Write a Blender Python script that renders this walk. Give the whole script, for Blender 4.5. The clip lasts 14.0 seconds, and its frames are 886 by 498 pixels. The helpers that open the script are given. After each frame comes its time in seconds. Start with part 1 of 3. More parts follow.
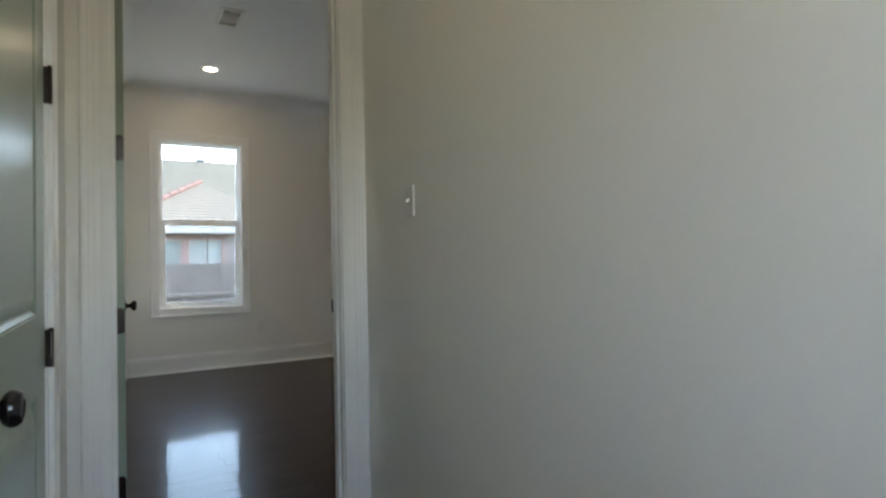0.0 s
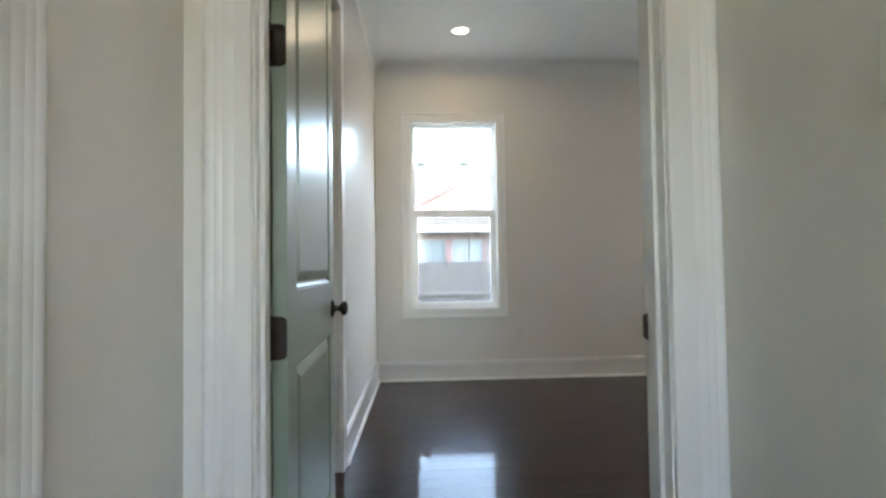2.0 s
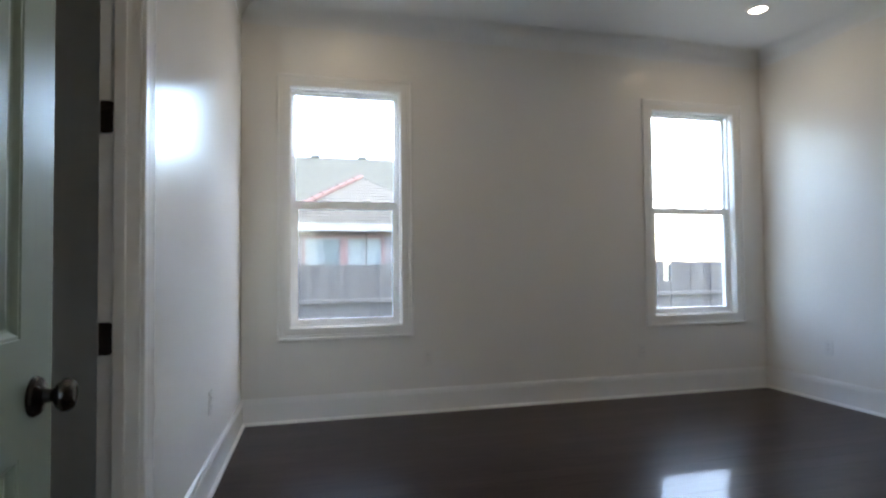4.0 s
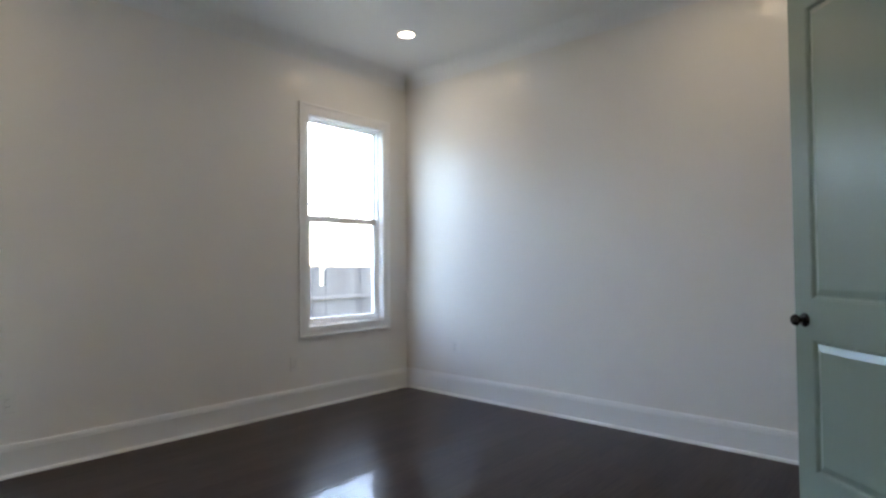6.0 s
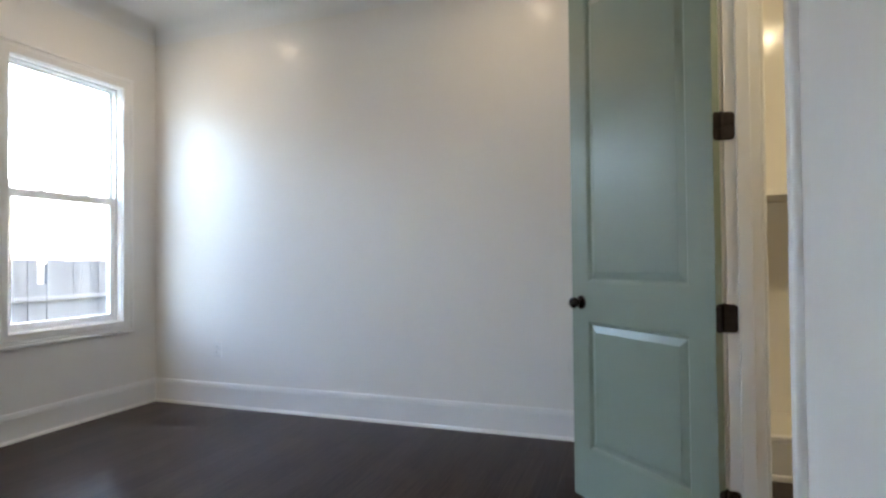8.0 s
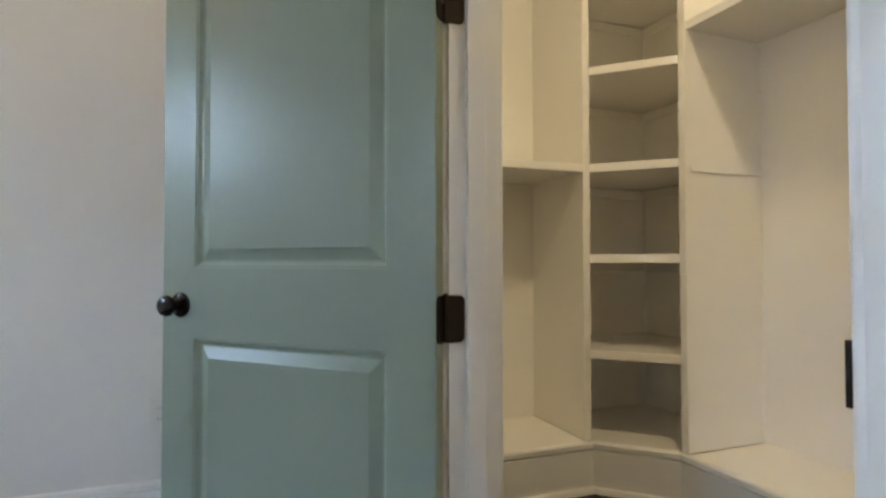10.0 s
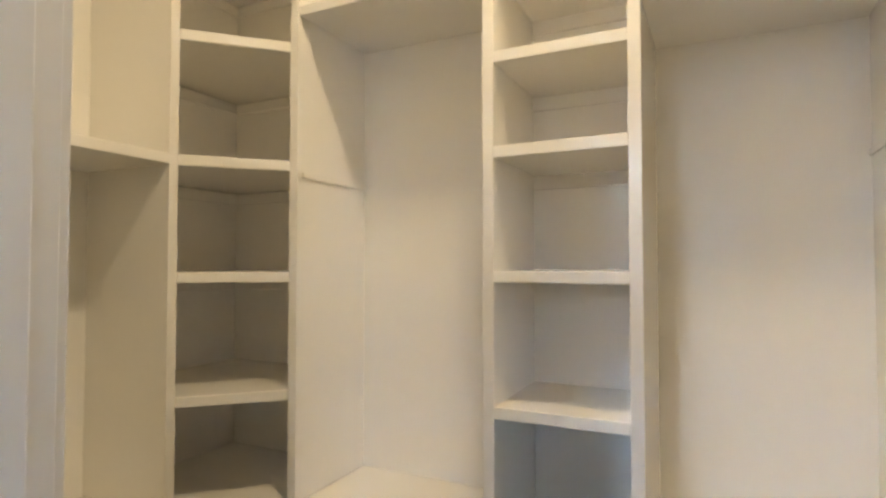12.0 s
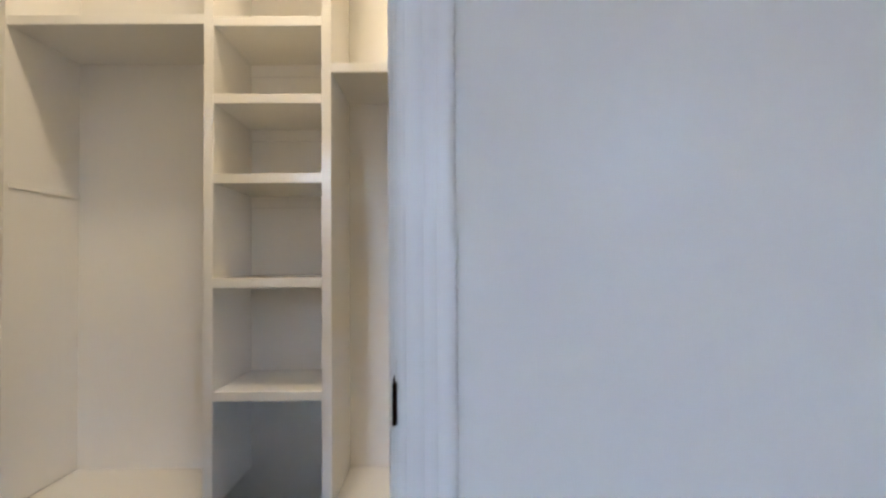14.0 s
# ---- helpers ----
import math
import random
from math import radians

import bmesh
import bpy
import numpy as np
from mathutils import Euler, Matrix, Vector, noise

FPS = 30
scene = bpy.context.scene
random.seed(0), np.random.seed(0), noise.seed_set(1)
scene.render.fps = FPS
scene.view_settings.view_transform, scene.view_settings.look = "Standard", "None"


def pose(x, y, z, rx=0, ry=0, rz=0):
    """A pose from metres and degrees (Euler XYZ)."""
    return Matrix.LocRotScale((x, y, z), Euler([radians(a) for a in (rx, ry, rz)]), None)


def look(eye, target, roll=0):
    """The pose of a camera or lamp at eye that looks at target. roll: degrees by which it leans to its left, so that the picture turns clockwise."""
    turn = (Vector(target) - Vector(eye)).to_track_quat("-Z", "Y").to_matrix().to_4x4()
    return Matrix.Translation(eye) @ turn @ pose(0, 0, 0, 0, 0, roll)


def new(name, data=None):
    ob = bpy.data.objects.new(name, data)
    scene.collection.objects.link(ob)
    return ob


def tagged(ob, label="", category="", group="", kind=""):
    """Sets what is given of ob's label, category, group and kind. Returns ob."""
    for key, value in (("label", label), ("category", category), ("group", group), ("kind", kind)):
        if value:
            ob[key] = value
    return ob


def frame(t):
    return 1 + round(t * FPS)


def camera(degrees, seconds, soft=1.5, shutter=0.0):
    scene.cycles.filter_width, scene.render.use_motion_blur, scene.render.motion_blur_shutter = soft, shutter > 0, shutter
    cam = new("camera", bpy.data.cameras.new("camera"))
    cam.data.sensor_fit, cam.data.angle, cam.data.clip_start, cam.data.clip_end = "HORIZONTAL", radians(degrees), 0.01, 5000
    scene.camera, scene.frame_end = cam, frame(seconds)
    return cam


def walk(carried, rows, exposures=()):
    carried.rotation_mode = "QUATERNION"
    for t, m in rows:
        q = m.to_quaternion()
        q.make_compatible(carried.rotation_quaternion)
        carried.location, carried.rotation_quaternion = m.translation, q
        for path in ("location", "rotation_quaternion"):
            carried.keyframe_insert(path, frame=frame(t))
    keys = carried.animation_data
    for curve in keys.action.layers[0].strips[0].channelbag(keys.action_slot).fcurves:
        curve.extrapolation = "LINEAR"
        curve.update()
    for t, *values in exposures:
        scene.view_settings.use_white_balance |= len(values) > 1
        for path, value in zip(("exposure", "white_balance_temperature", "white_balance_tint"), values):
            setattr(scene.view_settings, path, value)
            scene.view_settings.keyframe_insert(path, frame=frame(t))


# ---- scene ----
cam = camera(76.5, 14.0, soft=2.5)
PATH = [
    (0, (-4.490, -6.545, 1.112), (-3.498, -4.808, 1.155), -1.2),
    (0.5, (-4.367, -6.290, 1.108), (-3.755, -4.387, 1.157), -1.1),
    (1, (-4.270, -5.994, 1.085), (-3.910, -4.028, 1.139), -0.7),
    (1.5, (-4.223, -5.665, 1.073), (-4.051, -3.673, 1.135), -0.7),
    (2, (-4.208, -5.320, 1.061), (-4.076, -3.325, 1.127), -0.8),
    (4.5, (-4.000, -4.105, 1.138), (-3.297, -2.233, 1.197), -0.4),
    (5, (-3.916, -4.035, 1.158), (-2.941, -2.289, 1.215), -0.3),
    (5.5, (-3.862, -3.987, 1.162), (-2.582, -2.452, 1.222), -0.65),
    (6, (-3.842, -3.968, 1.176), (-2.362, -2.626, 1.233), -0.45),
    (6.5, (-3.850, -3.924, 1.188), (-2.242, -2.737, 1.238), -0.6),
    (7, (-3.840, -3.884, 1.187), (-2.146, -2.823, 1.233), -0.7),
    (9.5, (-2.690, -3.548, 1.014), (-0.715, -3.866, 1.051), -0.1),
    (10, (-2.445, -3.578, 1.024), (-0.578, -4.291, 1.071), -0.05),
    (10.5, (-2.255, -3.634, 1.033), (-0.617, -4.780, 1.086), 0.2),
    (11, (-2.103, -3.728, 1.040), (-0.758, -5.209, 1.096), 0.25),
    (11.5, (-2.025, -3.786, 1.068), (-0.948, -5.471, 1.122), 0.1),
    (12, (-1.988, -3.760, 1.082), (-1.113, -5.557, 1.140), 0.0),
    (12.5, (-1.991, -3.728, 1.095), (-1.264, -5.591, 1.152), -0.05),
    (13, (-2.039, -3.651, 1.104), (-1.410, -5.549, 1.161), -0.2),
    (13.5, (-2.113, -3.529, 1.087), (-1.703, -5.484, 1.166), -0.2),
    (14, (-2.200, -3.310, 1.117), (-2.216, -5.310, 1.165), -0.4),
]
EXPOSURES = [(0.0, 4.87, 7300, 7), (0.5, 5.12, 7300, 7), (1.0, 5.33, 7250, 8), (2.0, 5.5, 7200, 8), (4.5, 4.95, 6800, 10), (5.5, 5.15, 6850, 10), (7.0, 5.7, 6900, 11), (9.5, 5.78, 7050, 10), (10.5, 5.97, 7050, 11), (11.0, 6.1, 7080, 12), (12.5, 6.19, 7080, 14), (13.0, 6.07, 6980, 15), (13.5, 5.9, 6750, 15), (14.0, 5.77, 6450, 15)]
walk(cam, [(t, look(eye, target, roll)) for t, eye, target, roll in PATH], EXPOSURES)

# ---- world, sun, exposure ----
world = bpy.data.worlds.new("world")
scene.world = world
world.use_nodes = True
sky = world.node_tree.nodes.new("ShaderNodeTexSky")
sky.sky_type, sky.sun_disc = "NISHITA", False
SUN_UP, SUN_AZ = 48.0, 92.0          # degrees: elevation, and heading clockwise from +y
sky.dust_density, sky.ozone_density = 2.5, 1.0
sky.sun_elevation, sky.sun_rotation = radians(SUN_UP), radians(SUN_AZ)
world.node_tree.links.new(sky.outputs[0], world.node_tree.nodes["Background"].inputs[0])
world.node_tree.nodes["Background"].inputs[1].default_value = 0.15
sun_data = bpy.data.lights.new("sun", "SUN")
sun_data.energy, sun_data.angle, sun_data.color = 0.6, radians(12), (1.0, 0.95, 0.88)
sun = new("sun", sun_data)
sun.matrix_world = look((8 * math.sin(radians(SUN_AZ)), 8 * math.cos(radians(SUN_AZ)), 8 * math.tan(radians(SUN_UP))), (0, 0, 0))

# white cupboards pass light on many times
scene.cycles.diffuse_bounces, scene.cycles.max_bounces = 8, 12
ROOM_LAMP, CLOSET_LAMP, HALL_LAMP = 0.090, 0.236, 0.105     # watts of each recessed lamp
WARM = (1.0, 0.80, 0.58)
WARMER = (1.0, 0.80, 0.46)

# ---- materials ----


def material(name, color, rough=0.5, metal=0.0, spread=0.06, grain=40.0, bump=0.15, bump_scale=300.0, coarse=2.5, spec=0.5, rough_spread=0.06, bump_dist=0.001):
    """A painted or plain surface: colour that drifts at two scales, uneven gloss, fine relief."""
    m = bpy.data.materials.new(name)
    m.use_nodes = True
    nt = m.node_tree
    b = nt.nodes["Principled BSDF"]
    geo = nt.nodes.new("ShaderNodeNewGeometry")
    big, small, fine = (nt.nodes.new("ShaderNodeTexNoise") for _ in range(3))
    for n, s, d in ((big, coarse, 3), (small, grain, 4), (fine, bump_scale, 2)):
        n.inputs["Scale"].default_value, n.inputs["Detail"].default_value = s, d
        nt.links.new(geo.outputs["Position"], n.inputs["Vector"])
    both = nt.nodes.new("ShaderNodeMath")
    both.operation = "ADD"
    nt.links.new(big.outputs["Fac"], both.inputs[0])
    nt.links.new(small.outputs["Fac"], both.inputs[1])
    ramp = nt.nodes.new("ShaderNodeMapRange")
    ramp.inputs["From Min"].default_value, ramp.inputs["From Max"].default_value = 0.6, 1.4
    ramp.inputs["To Min"].default_value, ramp.inputs["To Max"].default_value = 1 - spread, 1 + spread
    nt.links.new(both.outputs[0], ramp.inputs["Value"])
    mul = nt.nodes.new("ShaderNodeVectorMath")
    mul.operation = "SCALE"
    mul.inputs[0].default_value = color
    nt.links.new(ramp.outputs[0], mul.inputs["Scale"])
    nt.links.new(mul.outputs[0], b.inputs["Base Color"])
    rr = nt.nodes.new("ShaderNodeMapRange")
    rr.inputs["From Min"].default_value, rr.inputs["From Max"].default_value = 0.3, 0.7
    rr.inputs["To Min"].default_value, rr.inputs["To Max"].default_value = rough - rough_spread, rough + rough_spread
    nt.links.new(big.outputs["Fac"], rr.inputs["Value"])
    b.inputs["Roughness"].default_value = rough
    if rough_spread:
        nt.links.new(rr.outputs[0], b.inputs["Roughness"])
    bp = nt.nodes.new("ShaderNodeBump")
    bp.inputs["Strength"].default_value, bp.inputs["Distance"].default_value = bump, bump_dist
    nt.links.new(fine.outputs["Fac"], bp.inputs["Height"])
    nt.links.new(bp.outputs[0], b.inputs["Normal"])
    b.inputs["Metallic"].default_value = metal
    b.inputs["Specular IOR Level"].default_value = spec
    return m


def wood_floor(name):
    m = bpy.data.materials.new(name)
    m.use_nodes = True
    nt = m.node_tree
    b = nt.nodes["Principled BSDF"]
    geo = nt.nodes.new("ShaderNodeNewGeometry")
    mp = nt.nodes.new("ShaderNodeMapping")
    mp.inputs["Scale"].default_value = (1.2, 26, 10)
    nt.links.new(geo.outputs["Position"], mp.inputs["Vector"])
    grain = nt.nodes.new("ShaderNodeTexNoise")
    grain.inputs["Scale"].default_value, grain.inputs["Detail"].default_value, grain.inputs["Distortion"].default_value = 3.0, 6, 0.6
    nt.links.new(mp.outputs[0], grain.inputs["Vector"])
    info = nt.nodes.new("ShaderNodeObjectInfo")
    add = nt.nodes.new("ShaderNodeMath")
    add.operation = "MULTIPLY_ADD"
    add.inputs[1].default_value = 0.22
    nt.links.new(info.outputs["Random"], add.inputs[0])
    nt.links.new(grain.outputs["Fac"], add.inputs[2])
    ramp = nt.nodes.new("ShaderNodeValToRGB")
    ramp.color_ramp.elements[0].position, ramp.color_ramp.elements[0].color = 0.35, (0.019, 0.0135, 0.0120, 1)
    ramp.color_ramp.elements[1].position, ramp.color_ramp.elements[1].color = 1.15, (0.048, 0.0325, 0.0280, 1)
    nt.links.new(add.outputs[0], ramp.inputs["Fac"])
    nt.links.new(ramp.outputs[0], b.inputs["Base Color"])
    smear = nt.nodes.new("ShaderNodeTexNoise")
    smear.inputs["Scale"].default_value, smear.inputs["Detail"].default_value = 2.2, 5
    nt.links.new(geo.outputs["Position"], smear.inputs["Vector"])
    rr = nt.nodes.new("ShaderNodeMapRange")
    rr.inputs["To Min"].default_value, rr.inputs["To Max"].default_value = 0.035, 0.085
    nt.links.new(smear.outputs["Fac"], rr.inputs["Value"])
    nt.links.new(rr.outputs[0], b.inputs["Coat Roughness"])
    b.inputs["Coat Weight"].default_value, b.inputs["Coat IOR"].default_value = 0.72, 1.15
    bp = nt.nodes.new("ShaderNodeBump")
    b.inputs["Roughness"].default_value, b.inputs["Specular IOR Level"].default_value = 0.30, 0.03
    bp.inputs["Strength"].default_value, bp.inputs["Distance"].default_value = 0.12, 0.0006
    nt.links.new(grain.outputs["Fac"], bp.inputs["Height"])
    nt.links.new(bp.outputs[0], b.inputs["Normal"])
    nt.links.new(bp.outputs[0], b.inputs["Coat Normal"])
    return m


def weathered(name):
    """Old boards: pale grey wood with dark stains that run down from the top."""
    m = material(name, (0.10, 0.10, 0.10), 0.85, bump=0.5, bump_scale=45, bump_dist=0.004, spec=0.08)
    nt = m.node_tree
    geo = nt.nodes.new("ShaderNodeNewGeometry")
    mp = nt.nodes.new("ShaderNodeMapping")
    mp.inputs["Scale"].default_value = (9.0, 9.0, 0.9)
    run_down, board_tone = nt.nodes.new("ShaderNodeTexNoise"), nt.nodes.new("ShaderNodeObjectInfo")
    run_down.inputs["Scale"].default_value, run_down.inputs["Detail"].default_value = 1.0, 5
    nt.links.new(geo.outputs["Position"], mp.inputs["Vector"])
    nt.links.new(mp.outputs[0], run_down.inputs["Vector"])
    add = nt.nodes.new("ShaderNodeMath")
    add.operation = "MULTIPLY_ADD"
    add.inputs[1].default_value = 0.14
    nt.links.new(board_tone.outputs["Random"], add.inputs[0])
    nt.links.new(run_down.outputs["Fac"], add.inputs[2])
    ramp = nt.nodes.new("ShaderNodeValToRGB")
    ramp.color_ramp.elements[0].position, ramp.color_ramp.elements[0].color = 0.40, (0.055, 0.054, 0.056, 1)
    ramp.color_ramp.elements[1].position, ramp.color_ramp.elements[1].color = 0.72, (0.095, 0.094, 0.094, 1)
    nt.links.new(add.outputs[0], ramp.inputs["Fac"])
    nt.links.new(ramp.outputs[0], nt.nodes["Principled BSDF"].inputs["Base Color"])
    return m


def glass(name):
    m = bpy.data.materials.new(name)
    m.use_nodes = True
    b = m.node_tree.nodes["Principled BSDF"]
    b.inputs["Transmission Weight"].default_value, b.inputs["Roughness"].default_value, b.inputs["IOR"].default_value = 1.0, 0.0, 1.22
    b.inputs["Base Color"].default_value = (0.80, 0.84, 0.86, 1)
    return m


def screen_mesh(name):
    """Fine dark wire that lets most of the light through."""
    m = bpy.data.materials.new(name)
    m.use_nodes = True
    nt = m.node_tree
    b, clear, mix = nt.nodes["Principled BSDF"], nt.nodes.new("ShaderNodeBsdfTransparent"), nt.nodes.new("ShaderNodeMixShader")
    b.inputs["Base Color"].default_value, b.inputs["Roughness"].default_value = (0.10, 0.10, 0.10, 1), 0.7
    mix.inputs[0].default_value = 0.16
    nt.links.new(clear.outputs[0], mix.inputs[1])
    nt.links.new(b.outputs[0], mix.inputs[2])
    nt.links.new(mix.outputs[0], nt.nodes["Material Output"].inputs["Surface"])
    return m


def glow(name, color, strength):
    m = bpy.data.materials.new(name)
    m.use_nodes = True
    b = m.node_tree.nodes["Principled BSDF"]
    b.inputs["Emission Color"].default_value, b.inputs["Emission Strength"].default_value = (*color, 1), strength
    return m


WALL = material("wall_paint", (0.745, 0.73, 0.695), 0.21, spread=0.012, bump=0.04, bump_scale=220, rough_spread=0.0, spec=0.13)
CEIL = material("ceiling_paint", (0.73, 0.735, 0.73), 0.55, spread=0.012, bump=0.10, bump_scale=220, rough_spread=0.0)
TRIM = material("trim_paint", (0.775, 0.77, 0.755), 0.28, spread=0.010, bump=0.02, bump_scale=90, rough_spread=0.0)
SHELF = material("shelf_paint", (0.90, 0.88, 0.835), 0.15, spread=0.010, bump=0.03, bump_scale=90, rough_spread=0.0)
GREEN = material("sage_green_paint", (0.222, 0.272, 0.222), 0.31, spread=0.015, bump=0.05, bump_scale=160, rough_spread=0.0)
KNOBS = material("dark_bronze_knob", (0.020, 0.018, 0.018), 0.19, metal=0.6, spread=0.1, bump=0.03)
BRONZE = material("oil_rubbed_bronze", (0.030, 0.022, 0.019), 0.27, metal=0.6, spread=0.2, bump=0.1)
PLASTIC = material("white_plastic", (0.85, 0.85, 0.84), 0.16, spread=0.01, bump=0.0)
PLATE = material("wall_plate_plastic", (0.74, 0.73, 0.70), 0.22, spread=0.01, bump=0.0)
SLOT = material("dark_slot", (0.02, 0.02, 0.02), 0.6)
VINYL = material("white_vinyl", (0.88, 0.89, 0.90), 0.25, spread=0.02, bump=0.02)
FLOOR = wood_floor("espresso_wood")
GAP = material("floor_gap", (0.006, 0.004, 0.003), 0.6)
GLASS = glass("window_glass")
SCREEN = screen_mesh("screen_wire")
LENS = glow("lamp_lens", (1.0, 0.90, 0.76), 0.6)
FENCE = weathered("weathered_cedar")
SIDING = material("neighbour_stucco", (0.150, 0.134, 0.134), 0.9, spread=0.06, bump=0.3, bump_scale=60, bump_dist=0.004, spec=0.08)
SHINGLE = material("pale_shingle", (0.051, 0.050, 0.046), 0.9, spread=0.15, grain=14, bump=0.4, bump_scale=80, bump_dist=0.004, spec=0.08)
SHINGLE_OLD = material("grey_green_shingle", (0.038, 0.040, 0.035), 0.9, spread=0.15, grain=10, bump=0.4, bump_scale=60, bump_dist=0.004, spec=0.08)
RIDGE = material("red_clay_ridge", (0.056, 0.037, 0.037), 0.8, spread=0.2, grain=12, spec=0.08)
REDTRIM = material("red_window_trim", (0.180, 0.118, 0.114), 0.7, spread=0.08, spec=0.08)
DARKGLASS = material("neighbour_pane", (0.120, 0.142, 0.144), 0.2, spread=0.1)
BLIND = material("pale_blind", (0.190, 0.210, 0.212), 0.4, spread=0.05, spec=0.1)
FASCIA = material("weathered_fascia", (0.22, 0.22, 0.22), 0.6, spread=0.1, spec=0.08)
GRASS = material("lawn", (0.150, 0.148, 0.105), 0.95, spread=0.5, grain=8, coarse=0.8, bump=0.8, bump_scale=50, bump_dist=0.02, spec=0.08)
ROOF = material("own_roof", (0.10, 0.10, 0.10), 0.9)

# ---- mesh helpers ----


def mesh_of(name, bm, mat, smooth=False):
    bmesh.ops.recalc_face_normals(bm, faces=bm.faces)
    me = bpy.data.meshes.new(name)
    bm.to_mesh(me)
    bm.free()
    me.materials.append(mat)
    if smooth:
        me.shade_smooth()
        me.set_sharp_from_angle(angle=radians(35))
    return me


def part(name, bm, mat, parent=None, label="", smooth=False):
    """Links a bmesh as one mesh object, under a thing or part where one is given."""
    ob = new(name, mesh_of(name, bm, mat, smooth))
    if parent is not None:
        ob.parent = parent
    return tagged(ob, label)


def thing(name, label, category, group="", kind="", at=None):
    ob = new(name)
    ob.empty_display_size = 0.1
    if at is not None:
        ob.matrix_world = at
    return tagged(ob, label, category, group, kind)


def box(bm, x0, x1, y0, y1, z0, z1, bevel=0.0):
    r = bmesh.ops.create_cube(bm, size=1.0, matrix=Matrix.Translation(((x0 + x1) / 2, (y0 + y1) / 2, (z0 + z1) / 2)) @ Matrix.Diagonal((x1 - x0, y1 - y0, z1 - z0, 1)))
    if bevel:
        edges = list({e for v in r["verts"] for e in v.link_edges})
        bmesh.ops.bevel(bm, geom=edges, offset=bevel, segments=2, profile=0.6, affect="EDGES")
    return r["verts"]


def boxed(*args, bevel=0.0):
    bm = bmesh.new()
    box(bm, *args, bevel=bevel)
    return bm


def cells(us, zs, holes, y0, y1):
    """A slab from y0 to y1 over the grid us x zs, less the holes (u0, u1, z0, z1): a wall with openings through it."""
    us, zs = sorted({*us, *(h[0] for h in holes), *(h[1] for h in holes)}), sorted({*zs, *(h[2] for h in holes), *(h[3] for h in holes)})

    def solid(i, j):
        if not (0 <= i < len(us) - 1 and 0 <= j < len(zs) - 1):
            return False
        u, z = (us[i] + us[i + 1]) / 2, (zs[j] + zs[j + 1]) / 2
        return not any(h[0] < u < h[1] and h[2] < z < h[3] for h in holes)
    bm = bmesh.new()
    known = {}

    def v(i, j, y):
        if (i, j, y) not in known:
            known[i, j, y] = bm.verts.new((us[i], y, zs[j]))
        return known[i, j, y]
    for i in range(len(us) - 1):
        for j in range(len(zs) - 1):
            if not solid(i, j):
                continue
            for y in (y0, y1):
                bm.faces.new([v(i, j, y), v(i + 1, j, y), v(i + 1, j + 1, y), v(i, j + 1, y)])
            for a, b, near in (((i, j), (i + 1, j), (i, j - 1)), ((i, j + 1), (i + 1, j + 1), (i, j + 1)), ((i, j), (i, j + 1), (i - 1, j)), ((i + 1, j), (i + 1, j + 1), (i + 1, j))):
                if not solid(*near):
                    bm.faces.new([v(*a, y0), v(*b, y0), v(*b, y1), v(*a, y1)])
    return bm


def sweep(stations):
    """Skins equal rings of points, one after the other, and closes both ends."""
    bm = bmesh.new()
    rings = [[bm.verts.new(p) for p in ring] for ring in stations]
    n = len(rings[0])
    for a, b in zip(rings, rings[1:]):
        for k in range(n):
            bm.faces.new([a[k], a[(k + 1) % n], b[(k + 1) % n], b[k]])
    bm.faces.new(rings[0])
    bm.faces.new(rings[-1])
    return bm


def lathe(bm, profile, m, seg=24):
    """Turns (radius, height) about the local z axis of m."""
    rings = []
    for r, h in profile:
        rings.append([bm.verts.new(m @ Vector((r * math.cos(2 * math.pi * k / seg), r * math.sin(2 * math.pi * k / seg), h))) for k in range(seg)])
    for a, b in zip(rings, rings[1:]):
        for k in range(seg):
            bm.faces.new([a[k], a[(k + 1) % seg], b[(k + 1) % seg], b[k]])
    bm.faces.new(rings[0])
    bm.faces.new(rings[-1])


# ---- plan ----
CEILING = 3.02
BACK, BACK_HALL = -4.01, -4.13             # bedroom face and far face of the wall with both doorways
LEFT = Matrix.Translation((-4.49, 0, 0)) @ Matrix.Rotation(radians(-91.63), 4, "Z")   # u runs from the window corner towards the hall, y > 0 is outside
HALL_L, HALL_R, HALL_END = -4.665, -3.52, -7.6
DOOR_TOP = 2.455
ENTRY = (-4.520, -3.641)
CLOSET = (-2.142, -1.337)
WINDOWS = ((-4.155, -3.333), (-1.138, -0.314))
SILL, HEAD = 0.675, 2.450
CLO_E, CLO_W, CLO_B = 0.14, -3.40, -5.80
FRONT = -5.37

# walls
bm = cells((-4.66, 0.15), (0, CEILING), [(*w, SILL, HEAD) for w in WINDOWS], 0.0, 0.16)
tagged(part("wall_north", bm, WALL), "off-white painted bedroom wall with two sash windows", "wall", kind="structure")
bm = boxed(0.0, 0.15, BACK, 0.0, 0, CEILING)
tagged(part("wall_east", bm, WALL), "off-white painted bedroom wall", "wall", kind="structure")
bm = cells((-4.79, 0.15), (0, CEILING), [(ENTRY[0] - 0.018, ENTRY[1] + 0.018, 0, DOOR_TOP + 0.018), (CLOSET[0] - 0.018, CLOSET[1] + 0.018, 0, DOOR_TOP + 0.018)], BACK_HALL, BACK)
wall_south = tagged(part("wall_south", bm, WALL), "off-white painted wall with two doorways", "wall", kind="structure")
BATH = (2.325, 3.09)
bm = cells((-0.16, 4.0), (0, CEILING), [(BATH[0] - 0.018, BATH[1] + 0.018, 0, DOOR_TOP + 0.018)], -0.12, 0.0)
